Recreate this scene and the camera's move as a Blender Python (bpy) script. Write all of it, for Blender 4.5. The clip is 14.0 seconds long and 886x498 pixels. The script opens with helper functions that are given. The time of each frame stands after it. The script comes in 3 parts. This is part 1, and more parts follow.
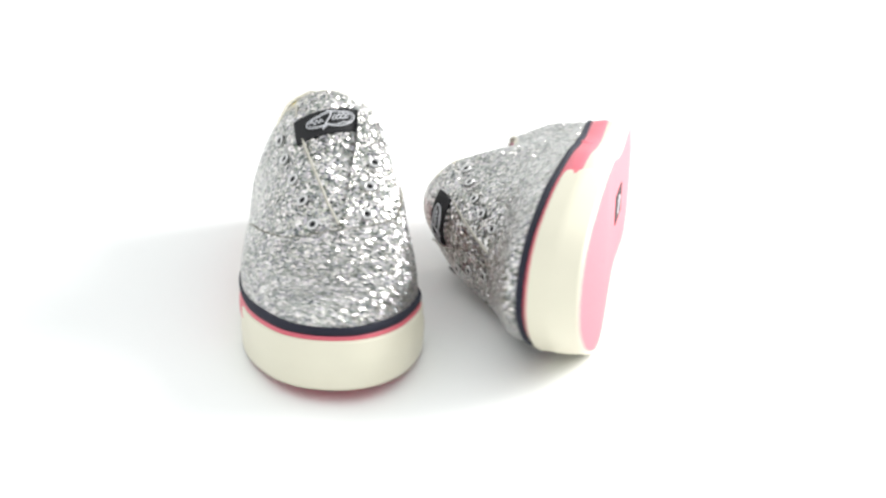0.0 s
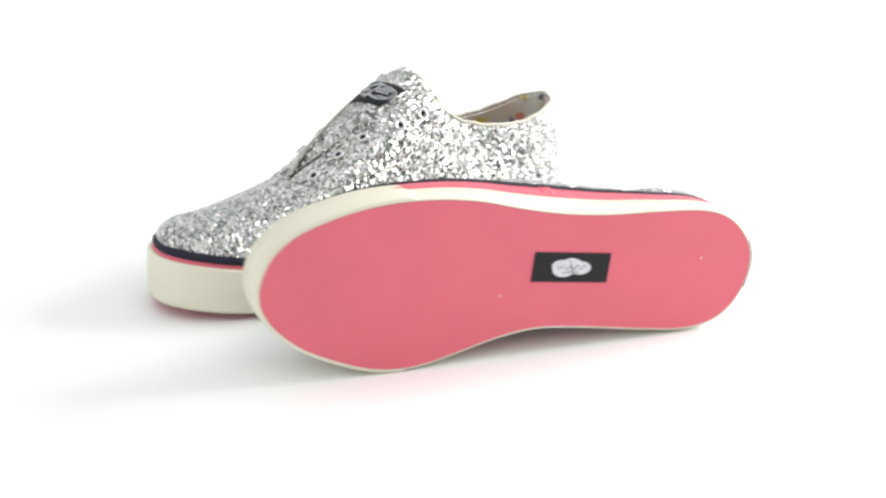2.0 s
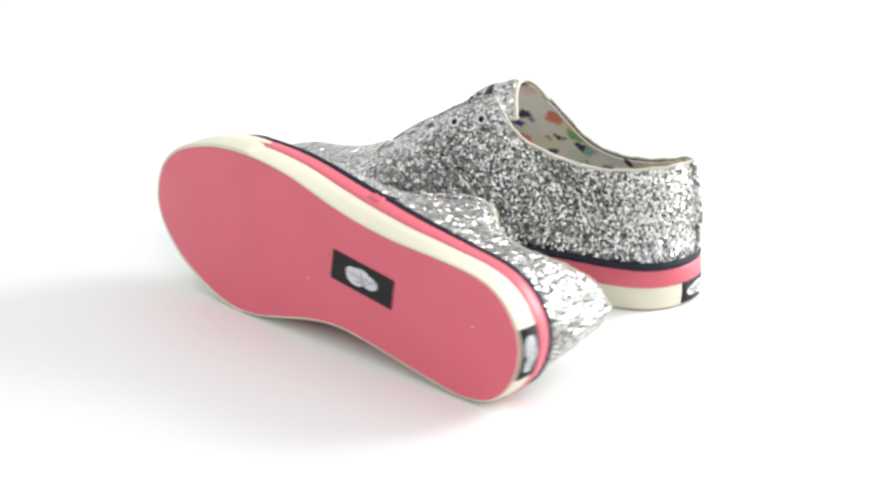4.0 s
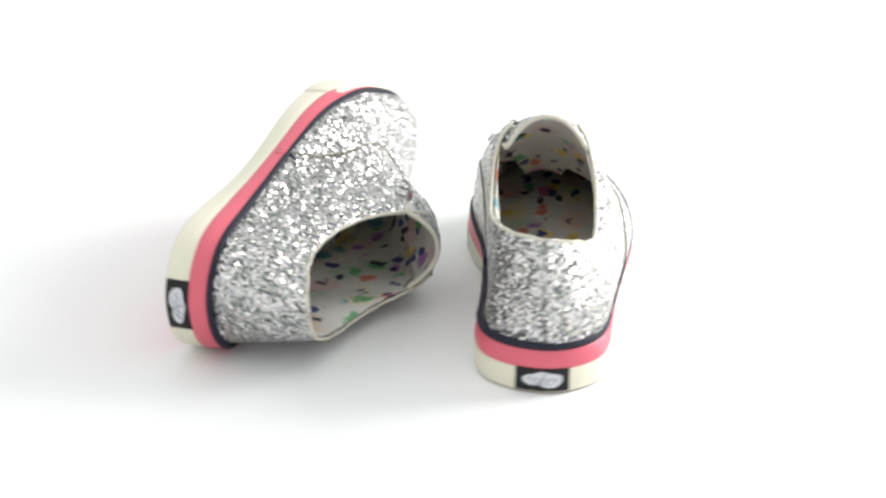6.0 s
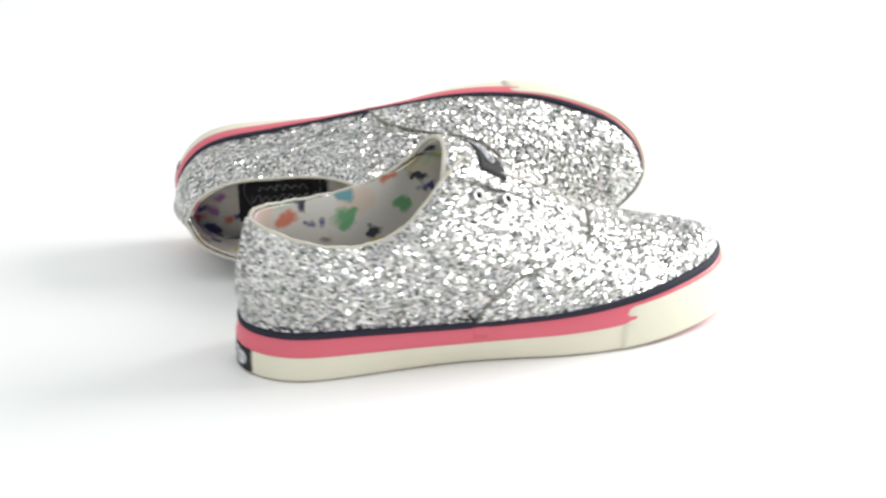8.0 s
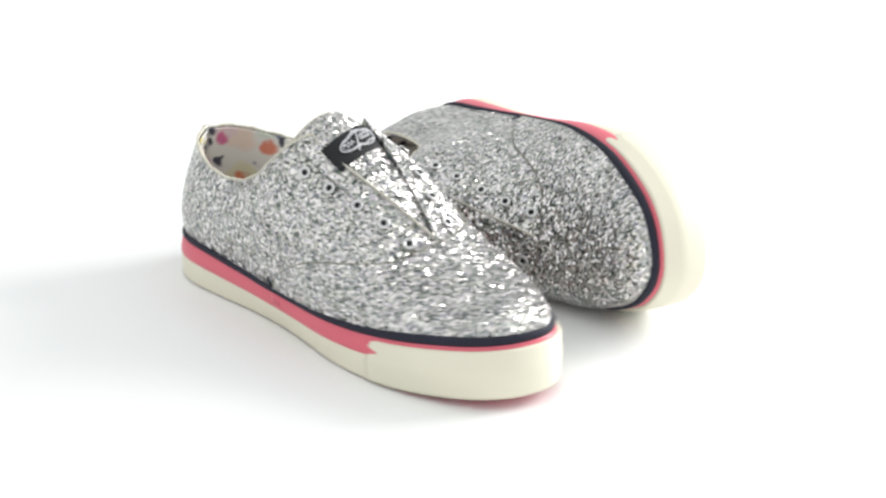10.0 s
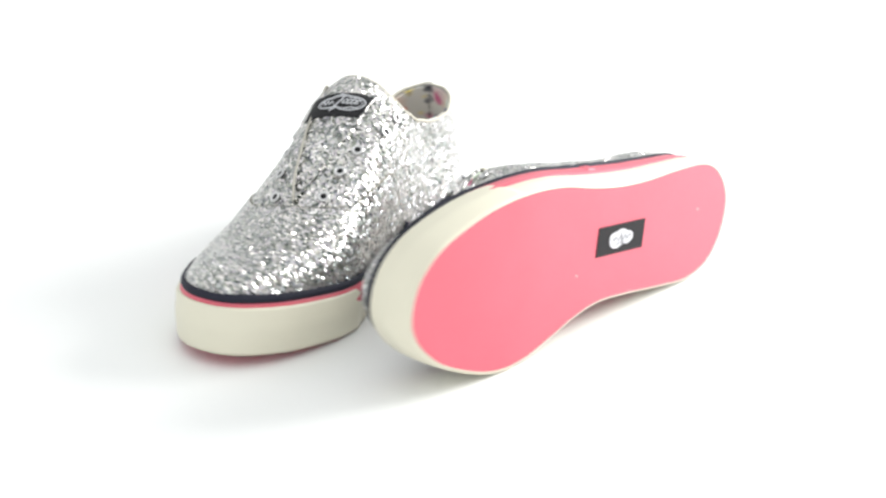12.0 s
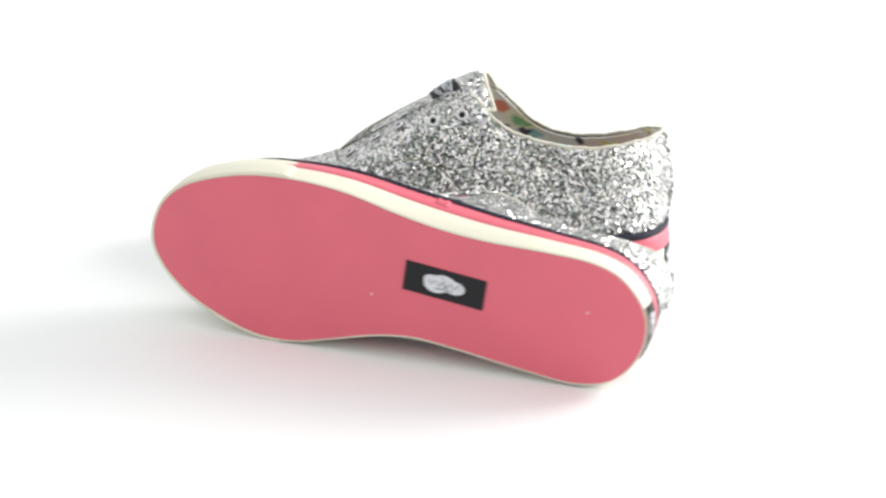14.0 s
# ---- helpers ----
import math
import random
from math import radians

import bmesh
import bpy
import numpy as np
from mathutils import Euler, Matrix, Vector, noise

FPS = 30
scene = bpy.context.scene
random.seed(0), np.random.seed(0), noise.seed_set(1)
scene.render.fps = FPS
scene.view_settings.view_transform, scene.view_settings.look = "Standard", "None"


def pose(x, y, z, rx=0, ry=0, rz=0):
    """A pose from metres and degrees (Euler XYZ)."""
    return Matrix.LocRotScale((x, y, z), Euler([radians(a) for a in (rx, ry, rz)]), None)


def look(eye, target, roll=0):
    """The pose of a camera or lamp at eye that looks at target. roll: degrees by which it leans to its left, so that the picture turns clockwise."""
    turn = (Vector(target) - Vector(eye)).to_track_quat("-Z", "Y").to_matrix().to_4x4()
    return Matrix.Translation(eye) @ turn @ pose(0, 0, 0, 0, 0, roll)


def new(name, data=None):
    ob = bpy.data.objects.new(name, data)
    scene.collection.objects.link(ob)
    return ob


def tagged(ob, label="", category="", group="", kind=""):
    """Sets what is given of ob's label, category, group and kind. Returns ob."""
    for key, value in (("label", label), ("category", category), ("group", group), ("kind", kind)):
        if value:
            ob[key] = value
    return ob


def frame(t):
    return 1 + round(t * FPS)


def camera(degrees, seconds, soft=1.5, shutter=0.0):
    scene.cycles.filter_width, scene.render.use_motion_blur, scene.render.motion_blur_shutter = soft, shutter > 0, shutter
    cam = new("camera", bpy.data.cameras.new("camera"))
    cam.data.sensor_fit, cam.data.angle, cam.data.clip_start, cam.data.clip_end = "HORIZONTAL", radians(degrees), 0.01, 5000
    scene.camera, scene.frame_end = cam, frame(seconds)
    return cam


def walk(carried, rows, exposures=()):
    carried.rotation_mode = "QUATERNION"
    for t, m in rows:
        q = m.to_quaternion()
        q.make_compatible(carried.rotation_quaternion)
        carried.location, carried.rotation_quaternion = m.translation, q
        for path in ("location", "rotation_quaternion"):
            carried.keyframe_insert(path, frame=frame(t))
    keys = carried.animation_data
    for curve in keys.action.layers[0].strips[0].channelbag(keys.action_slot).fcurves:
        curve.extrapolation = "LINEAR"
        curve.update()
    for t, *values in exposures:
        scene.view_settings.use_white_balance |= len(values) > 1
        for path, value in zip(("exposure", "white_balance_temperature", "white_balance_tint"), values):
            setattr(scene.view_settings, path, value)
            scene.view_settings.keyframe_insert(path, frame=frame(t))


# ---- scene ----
# A pair of glitter sneakers turning on a white table before a still camera.
SECONDS = 14.0
EYE = (0.0, -1.0, 0.4065)
AIM = (0.0033, -0.0009, 0.0235)
cam = camera(23.36, SECONDS, 2.5, 1.0)
walk(cam, [(0.0, look(EYE, AIM, 0.8)), (SECONDS, look(EYE, AIM, 0.8))], [(0.0, 0.16), (0.5, 0.12), (1.0, 0.06), (2.5, 0.0), (6.0, 0.0), (6.6, -0.09), (7.0, -0.12), (8.0, -0.11), (10.3, 0.0), (11.5, 0.06), (12.5, 0.05), (13.5, 0.0), (SECONDS, 0.0)])

# ---- world and light ----
world = bpy.data.worlds.new("studio")
scene.world = world
world.use_nodes = True
# white light from unseen surroundings, added as a gradient brighter overhead
_sky = world.node_tree.nodes.new("ShaderNodeTexCoord")
_axes = world.node_tree.nodes.new("ShaderNodeSeparateXYZ")
_fade = world.node_tree.nodes.new("ShaderNodeValToRGB")
_fade.color_ramp.elements[0].position, _fade.color_ramp.elements[0].color = 0.0, (0.67, 0.69, 0.695, 1)
_fade.color_ramp.elements[1].position, _fade.color_ramp.elements[1].color = 0.6, (1.0, 1.02, 1.02, 1)
world.node_tree.links.new(_sky.outputs["Generated"], _axes.inputs[0])
world.node_tree.links.new(_axes.outputs["Z"], _fade.inputs[0])
world.node_tree.links.new(_fade.outputs[0], world.node_tree.nodes["Background"].inputs[0])
world.node_tree.nodes["Background"].inputs[1].default_value = 1.08


def softbox(name, eye, target, width, height, power, colour):
    data = bpy.data.lights.new(name, "AREA")
    data.shape, data.size, data.size_y = "RECTANGLE", width, height
    data.energy, data.color = power, colour
    ob = new(name, data)
    ob.matrix_world = look(eye, target)
    return ob


softbox("key_softbox", (0.95, 0.34, 0.48), (0, 0, 0.02), 0.60, 0.60, 17, (1, 0.99, 0.97))
scene.view_settings.exposure = 0.0


# ---- materials ----
def node_material(name, rough=0.5, metal=0.0):
    mat = bpy.data.materials.new(name)
    mat.use_nodes = True
    tree = mat.node_tree
    shader = tree.nodes["Principled BSDF"]
    shader.inputs["Roughness"].default_value = rough
    shader.inputs["Metallic"].default_value = metal
    return mat, tree, shader


def add_node(tree, kind, **settings):
    node = tree.nodes.new(kind)
    for key, value in settings.items():
        node.inputs[key].default_value = value
    return node


def ramp(tree, source, stops):
    node = tree.nodes.new("ShaderNodeValToRGB")
    band = node.color_ramp
    while len(band.elements) < len(stops):
        band.elements.new(0.5)
    for element, (place, colour) in zip(band.elements, stops):
        element.position, element.color = place, (*colour, 1)
    tree.links.new(source, node.inputs[0])
    return node


def plain(name, colour, rough, spread=0.06, grain=900.0, bump=0.15, patch=25.0):
    """A plain surface with stains at a large scale and grain at a small one."""
    mat, tree, shader = node_material(name, rough)
    place = tree.nodes.new("ShaderNodeTexCoord")
    large = add_node(tree, "ShaderNodeTexNoise", Scale=patch, Detail=4.0)
    fine = add_node(tree, "ShaderNodeTexNoise", Scale=grain, Detail=3.0)
    for node in (large, fine):
        tree.links.new(place.outputs["Object"], node.inputs["Vector"])
    low = tuple(c * (1 - spread) for c in colour)
    high = tuple(min(1, c * (1 + spread)) for c in colour)
    tone = ramp(tree, large.outputs[0], [(0.3, low), (0.7, high)])
    tree.links.new(tone.outputs[0], shader.inputs["Base Color"])
    relief = add_node(tree, "ShaderNodeBump", Strength=bump, Distance=0.0004)
    tree.links.new(fine.outputs[0], relief.inputs["Height"])
    tree.links.new(relief.outputs[0], shader.inputs["Normal"])
    return mat


def glitter_material():
    """Metal flakes about 1.2 mm across, each tilted its own way, with a few larger ones and a faint tint to some."""
    mat, tree, shader = node_material("silver_glitter", 0.30, 1.0)
    place = tree.nodes.new("ShaderNodeTexCoord")
    cells = add_node(tree, "ShaderNodeTexVoronoi", Scale=860.0)
    tree.links.new(place.outputs["Object"], cells.inputs["Vector"])
    apart = tree.nodes.new("ShaderNodeSeparateColor")
    tree.links.new(cells.outputs["Color"], apart.inputs[0])
    # silver flake greys, spread wider so the colour carries glints and dark reflections too
    tone = ramp(tree, apart.outputs[0], [(0.0, (0.12, 0.12, 0.115)), (0.24, (0.37, 0.37, 0.36)), (0.60, (0.63, 0.63, 0.615)), (0.85, (0.82, 0.82, 0.80)), (1.0, (0.97, 0.96, 0.94))])
    # a worn and dusty variation over the cloth
    dust = add_node(tree, "ShaderNodeTexNoise", Scale=55.0, Detail=4.0)
    tree.links.new(place.outputs["Object"], dust.inputs["Vector"])
    shade = ramp(tree, dust.outputs[0], [(0.3, (0.86, 0.86, 0.85)), (0.7, (1.0, 1.0, 1.0))])
    worn = tree.nodes.new("ShaderNodeMix")
    worn.data_type, worn.blend_type = "RGBA", "MULTIPLY"
    worn.inputs["Factor"].default_value = 1.0
    tree.links.new(tone.outputs[0], worn.inputs["A"])
    tree.links.new(shade.outputs[0], worn.inputs["B"])
    tint = tree.nodes.new("ShaderNodeMix")
    tint.data_type, tint.blend_type = "RGBA", "SOFT_LIGHT"
    tint.inputs["Factor"].default_value = 0.16
    tree.links.new(worn.outputs["Result"], tint.inputs["A"])
    tree.links.new(cells.outputs["Color"], tint.inputs["B"])
    tree.links.new(tint.outputs["Result"], shader.inputs["Base Color"])
    tilt = tree.nodes.new("ShaderNodeVectorMath")
    tilt.operation = "SUBTRACT"
    tilt.inputs[1].default_value = (0.5, 0.5, 0.5)
    tree.links.new(cells.outputs["Color"], tilt.inputs[0])
    strong = tree.nodes.new("ShaderNodeVectorMath")
    strong.operation = "SCALE"
    strong.inputs["Scale"].default_value = 1.22
    tree.links.new(tilt.outputs[0], strong.inputs[0])
    surface = tree.nodes.new("ShaderNodeNewGeometry")
    total = tree.nodes.new("ShaderNodeVectorMath")
    tree.links.new(surface.outputs["Normal"], total.inputs[0])
    tree.links.new(strong.outputs[0], total.inputs[1])
    unit = tree.nodes.new("ShaderNodeVectorMath")
    unit.operation = "NORMALIZE"
    tree.links.new(total.outputs[0], unit.inputs[0])
    tree.links.new(unit.outputs[0], shader.inputs["Normal"])
    return mat


def print_material():
    """White cotton printed with small splashes of colour."""
    mat, tree, shader = node_material("printed_lining", 0.85)
    place = tree.nodes.new("ShaderNodeTexCoord")
    wobble = add_node(tree, "ShaderNodeTexNoise", Scale=120.0, Detail=2.0)
    tree.links.new(place.outputs["Object"], wobble.inputs["Vector"])
    shift = tree.nodes.new("ShaderNodeVectorMath")
    shift.operation = "MULTIPLY_ADD"
    shift.inputs[1].default_value = (0.009, 0.009, 0.009)
    tree.links.new(wobble.outputs["Color"], shift.inputs[0])
    longer = tree.nodes.new("ShaderNodeMapping")
    longer.inputs["Scale"].default_value = (1.0, 0.6, 0.8)
    longer.inputs["Rotation"].default_value = (0.5, 0.3, 0.7)
    tree.links.new(place.outputs["Object"], longer.inputs["Vector"])
    tree.links.new(longer.outputs[0], shift.inputs[2])
    cloth = None
    for scale, size, strength, stops in (
        (56.0, 0.42, 0.42, [(0.0, (0.75, 0.40, 0.45)), (0.25, (0.80, 0.72, 0.30)), (0.5, (0.35, 0.62, 0.40)), (0.75, (0.80, 0.50, 0.35))]),
        (98.0, 0.37, 0.82, [(0.0, (0.62, 0.07, 0.24)), (0.17, (0.80, 0.62, 0.05)), (0.33, (0.07, 0.40, 0.14)), (0.5, (0.70, 0.14, 0.05)), (0.67, (0.36, 0.10, 0.42)), (0.84, (0.05, 0.35, 0.42))]),
        (118.0, 0.31, 0.95, [(0.0, (0.03, 0.03, 0.06)), (0.5, (0.05, 0.06, 0.25))]),
    ):
        cells = add_node(tree, "ShaderNodeTexVoronoi", Scale=scale)
        tree.links.new(shift.outputs[0], cells.inputs["Vector"])
        apart = tree.nodes.new("ShaderNodeSeparateColor")
        tree.links.new(cells.outputs["Color"], apart.inputs[0])
        ink = ramp(tree, apart.outputs[0], stops)
        ink.color_ramp.interpolation = "CONSTANT"
        # the ink runs out softly at its edge
        near = add_node(tree, "ShaderNodeMapRange")
        near.inputs["From Min"].default_value = size * 1.15
        near.inputs["From Max"].default_value = size * 0.75
        near.inputs["To Max"].default_value = strength
        tree.links.new(cells.outputs["Distance"], near.inputs["Value"])
        some = tree.nodes.new("ShaderNodeMath")
        some.operation = "GREATER_THAN"
        some.inputs[1].default_value = 0.28
        tree.links.new(apart.outputs[1], some.inputs[0])
        both = tree.nodes.new("ShaderNodeMath")
        both.operation = "MULTIPLY"
        tree.links.new(near.outputs[0], both.inputs[0])
        tree.links.new(some.outputs[0], both.inputs[1])
        mix = tree.nodes.new("ShaderNodeMix")
        mix.data_type = "RGBA"
        tree.links.new(both.outputs[0], mix.inputs["Factor"])
        if cloth is None:
            mix.inputs["A"].default_value = (0.76, 0.74, 0.69, 1)
        else:
            tree.links.new(cloth, mix.inputs["A"])
        tree.links.new(ink.outputs[0], mix.inputs["B"])
        cloth = mix.outputs["Result"]
    tree.links.new(cloth, shader.inputs["Base Color"])
    return mat


GLITTER = glitter_material()
LINING = print_material()
WHITE = plain("white_board", (0.86, 0.87, 0.865), 0.55, 0.01, 400, 0.02, 3)
CREAM = plain("cream_rubber", (0.73, 0.70, 0.57), 0.45, 0.03, 700, 0.1)
PINK = plain("pink_rubber", (0.67, 0.122, 0.168), 0.42, 0.04, 900, 0.12)
NAVY = plain("navy_piping", (0.013, 0.014, 0.028), 0.7, 0.15, 1500, 0.2)
NAVY.node_tree.nodes["Principled BSDF"].inputs["Specular IOR Level"].default_value = 0.35
BLACK = plain("black_label", (0.006, 0.006, 0.008), 0.75, 0.15, 2500, 0.25)
PRINT = plain("pale_label_print", (0.62, 0.63, 0.66), 0.6, 0.08, 1500, 0.1, 200)
BINDING = plain("cream_binding", (0.60, 0.575, 0.49), 0.8, 0.05, 2500, 0.3)
SLATE = plain("slate_ink", (0.26, 0.27, 0.29), 0.6, 0.1, 1500, 0.1, 200)
RAWEDGE = plain("raw_edge", (0.50, 0.48, 0.42), 0.8, 0.1, 2500, 0.3)
SEAM_SHADE = plain("seam_shade", (0.22, 0.21, 0.17), 0.8, 0.2, 2500, 0.3)
STEEL = node_material("eyelet_metal", 0.3, 1.0)[0]
STEEL.node_tree.nodes["Principled BSDF"].inputs["Base Color"].default_value = (0.66, 0.66, 0.66, 1)


# ---- mesh helpers ----
def mesh_part(name, verts, faces, mat, parent=None, label="", smooth=True):
    data = bpy.data.meshes.new(name)
    data.from_pydata([tuple(map(float, v)) for v in verts], [], faces)
    bm = bmesh.new()
    bm.from_mesh(data)
    bmesh.ops.remove_doubles(bm, verts=bm.verts, dist=1e-6)
    bmesh.ops.recalc_face_normals(bm, faces=bm.faces)
    for f in bm.faces:
        f.smooth = smooth
    bm.to_mesh(data)
    bm.free()
    data.materials.append(mat)
    ob = new(name, data)
    ob.parent = parent
    if label:
        tagged(ob, label)
    return ob


def spline(points, steps=24, closed=False):
    """A smooth dense line through the points."""
    p = np.array(points, float)
    n = len(p)
    out = []
    for i in range(n if closed else n - 1):
        if closed:
            a, b, c, d = p[(i - 1) % n], p[i], p[(i + 1) % n], p[(i + 2) % n]
        else:
            b, c = p[i], p[i + 1]
            a = p[i - 1] if i else 2 * b - c
            d = p[i + 2] if i + 2 < n else 2 * c - b
        for k in range(steps):
            t = k / steps
            out.append(0.5 * (2 * b + (c - a) * t + (2 * a - 5 * b + 4 * c - d) * t * t + (3 * b - a - 3 * c + d) * t ** 3))
    out.append(p[0] if closed else p[-1])
    return np.array(out)


def along(line, f):
    """Points at the fractions f of a line's length."""
    run = np.concatenate([[0], np.cumsum(np.linalg.norm(np.diff(line, axis=0), axis=1))])
    return np.stack([np.interp(np.asarray(f) * run[-1], run, line[:, k]) for k in range(line.shape[1])], -1)


def grid_normals(g):
    du = np.gradient(g, axis=0)
    dv = np.gradient(g, axis=1)
    n = np.cross(du, dv)
    size = np.linalg.norm(n, axis=2, keepdims=True)
    return n / np.maximum(size, 1e-12)


def grid_faces(rows, cols, start=0, around=False):
    out = []
    for i in range(rows - 1):
        for j in range(cols if around else cols - 1):
            k = (j + 1) % cols
            out.append((start + i * cols + j, start + i * cols + k, start + (i + 1) * cols + k, start + (i + 1) * cols + j))
    return out


def sheet(g, thick, normals=None):
    """A closed sheet: the grid g and a copy of it, thick metres along its normals."""
    n = grid_normals(g) if normals is None else normals
    rows, cols = g.shape[:2]
    verts = np.concatenate([g.reshape(-1, 3), (g + n * thick).reshape(-1, 3)])
    faces = grid_faces(rows, cols) + [tuple(reversed(f)) for f in grid_faces(rows, cols, rows * cols)]
    rim = [i * cols for i in range(rows)] + [(rows - 1) * cols + j for j in range(1, cols)]
    rim += [i * cols + cols - 1 for i in range(rows - 2, -1, -1)] + [j for j in range(cols - 2, 0, -1)]
    off = rows * cols
    for a, b in zip(rim, rim[1:] + rim[:1]):
        faces.append((a, b, b + off, a + off))
    return verts, faces


def tube(line, radius, sides=8, closed=False):
    p = np.array(line, float)
    tangent = np.gradient(p, axis=0)
    if closed:
        tangent = np.roll(p, -1, 0) - np.roll(p, 1, 0)
    tangent /= np.maximum(np.linalg.norm(tangent, axis=1, keepdims=True), 1e-12)
    up = np.array([0.13, 0.21, 0.97])
    side = np.cross(tangent, up)
    side /= np.maximum(np.linalg.norm(side, axis=1, keepdims=True), 1e-9)
    other = np.cross(side, tangent)
    verts = []
    for q, s, o in zip(p, side, other):
        for k in range(sides):
            a = 2 * math.pi * k / sides
            verts.append(q + radius * (math.cos(a) * s + math.sin(a) * o))
    n = len(p)
    faces = grid_faces(n, sides, 0, True)
    if closed:
        faces += [((n - 1) * sides + k, (n - 1) * sides + (k + 1) % sides, (k + 1) % sides, k) for k in range(sides)]
    else:
        faces += [tuple(range(sides)), tuple(range((n - 1) * sides, n * sides))]
    return verts, faces


# ---- the setting ----
def sweep():
    """A white table top that curves up into a white background."""
    prof = [(-2.6, 0.0), (1.3, 0.0)]
    for k in range(1, 17):
        a = math.pi / 2 * k / 16
        prof.append((1.3 + 0.8 * math.sin(a), 0.8 - 0.8 * math.cos(a)))
    prof.append((2.1, 2.6))
    verts, faces = [], []
    for x in (-3.0, 3.0):
        verts += [(x, y, z) for y, z in prof]
    n = len(prof)
    faces = [(i, i + 1, n + i + 1, n + i) for i in range(n - 1)]
    ob = mesh_part("backdrop", verts, faces, WHITE)
    return tagged(ob, "seamless white table top sweeping up into white background", "backdrop", kind="structure")


sweep()

# ---- the sneakers ----
# The outsole's edge in metres: x to the outer side of the foot, y from heel to toe.
OUTER = [(-0.002, 0.2470), (0.0100, 0.2452), (0.0205, 0.2390), (0.0300, 0.2262), (0.0388, 0.2010), (0.0418, 0.1750), (0.0400, 0.1490), (0.0342, 0.1230), (0.0305, 0.1020), (0.0287, 0.0800), (0.0286, 0.0520), (0.0275, 0.0300), (0.0225, 0.0160), (0.0115, 0.0060), (-0.0010, 0.0030)]
INNER = [(-0.002, 0.2470), (-0.0115, 0.2435), (-0.0200, 0.2360), (-0.0285, 0.2235), (-0.0370, 0.2010), (-0.0396, 0.1840), (-0.0380, 0.1680), (-0.0332, 0.1510), (-0.0274, 0.1310), (-0.0247, 0.1120), (-0.0262, 0.0900), (-0.0300, 0.0580), (-0.0317, 0.0350), (-0.0275, 0.0180), (-0.0160, 0.0072), (-0.0010, 0.0030)]
RIDGE = [(0.000, 0.2450, 0.0355), (0.002, 0.2405, 0.0395), (0.003, 0.2300, 0.0425), (0.001, 0.2120, 0.0442), (-0.001, 0.1950, 0.0480), (-0.0025, 0.1830, 0.0521), (-0.0030, 0.1730, 0.0562)]
EYESTAY = {
    1: [(-0.0030, 0.1730, 0.0562), (0.0012, 0.1640, 0.0632), (0.0044, 0.1530, 0.0698), (0.0098, 0.1320, 0.0805), (0.0125, 0.1130, 0.0885), (0.0128, 0.1060, 0.0938)],
    -1: [(-0.0030, 0.1730, 0.0562), (-0.0070, 0.1640, 0.0630), (-0.0103, 0.1500, 0.0715), (-0.0150, 0.1300, 0.0846), (-0.0172, 0.1130, 0.0928), (-0.0194, 0.1066, 0.0945)],
}
COLLAR = {
    1: [(0.0128, 0.1060, 0.0938), (0.0168, 0.0985, 0.0898), (0.0196, 0.0900, 0.0822), (0.0214, 0.0820, 0.0740), (0.0220, 0.0725, 0.0660), (0.0219, 0.0590, 0.0610), (0.0209, 0.0430, 0.0605), (0.0177, 0.0280, 0.0635), (0.0110, 0.0142, 0.0685), (0.000, 0.0070, 0.0712)],
    -1: [(-0.0194, 0.1066, 0.0945), (-0.0234, 0.1010, 0.0894), (-0.0264, 0.0930, 0.0815), (-0.0275, 0.0825, 0.0752), (-0.0276, 0.0650, 0.0700), (-0.0270, 0.0470, 0.0682), (-0.0228, 0.0305, 0.0690), (-0.0140, 0.0148, 0.0708), (0.000, 0.0070, 0.0712)],
}
STEPS = 12
_closed = spline(OUTER + INNER[-2:0:-1], STEPS, True)
_heel = (len(OUTER) - 1) * STEPS
EDGE = {1: _closed[:_heel + 1], -1: _closed[_heel:][::-1]}
HALF = 84
LOOP = np.concatenate([along(EDGE[1], np.linspace(0, 1, HALF)), along(EDGE[-1], np.linspace(0, 1, HALF))[-2:0:-1]])
RIM = 0.0010         # how far the sole band stands out past the outsole
FOX, STRIPE, PIPE = 0.0128, 0.0206, 0.0235


OUTER_FLARE = ((0.0, 0.025, 0.05, 0.075, 0.10, 0.125, 0.15, 0.175, 0.20, 0.25), (0, 0, 0.0018, 0.0050, 0.0070, 0.0058, 0.0030, 0.0008, 0, 0))
INNER_FLARE = ((0.0, 0.035, 0.06, 0.08, 0.10, 0.12, 0.145, 0.17, 0.20, 0.25), (0, 0, 0.0012, 0.0036, 0.0060, 0.0066, 0.0042, 0.0010, 0, 0))


def smooth(s, xs, ys):
    """Values between those given, without corners."""
    line = spline(list(zip(xs, ys)), 10)
    return np.interp(s, line[:, 0], line[:, 1])


def spring(y):
    """How far the sole rises towards the toe."""
    return 0.0060 * np.clip((np.asarray(y) - 0.165) / 0.085, 0, 1) ** 1.7


def lifted(y, z):
    """The height z over the sole's bottom, where the band grows taller towards the toe."""
    return spring(y) + np.asarray(z) * np.interp(y, LIFT[0], LIFT[1])


_lift = spline([(-0.01, 1.0), (0.03, 1.0), (0.06, 0.97), (0.09, 0.94), (0.12, 0.95), (0.15, 1.0), (0.18, 1.09), (0.21, 1.18), (0.26, 1.28)], 8)
LIFT = (_lift[:, 0], _lift[:, 1])


def flare(y, side):
    """How far the band leans out over the waist of the sole by its top."""
    if side > 0:
        return smooth(y, *OUTER_FLARE)
    return smooth(y, *INNER_FLARE)


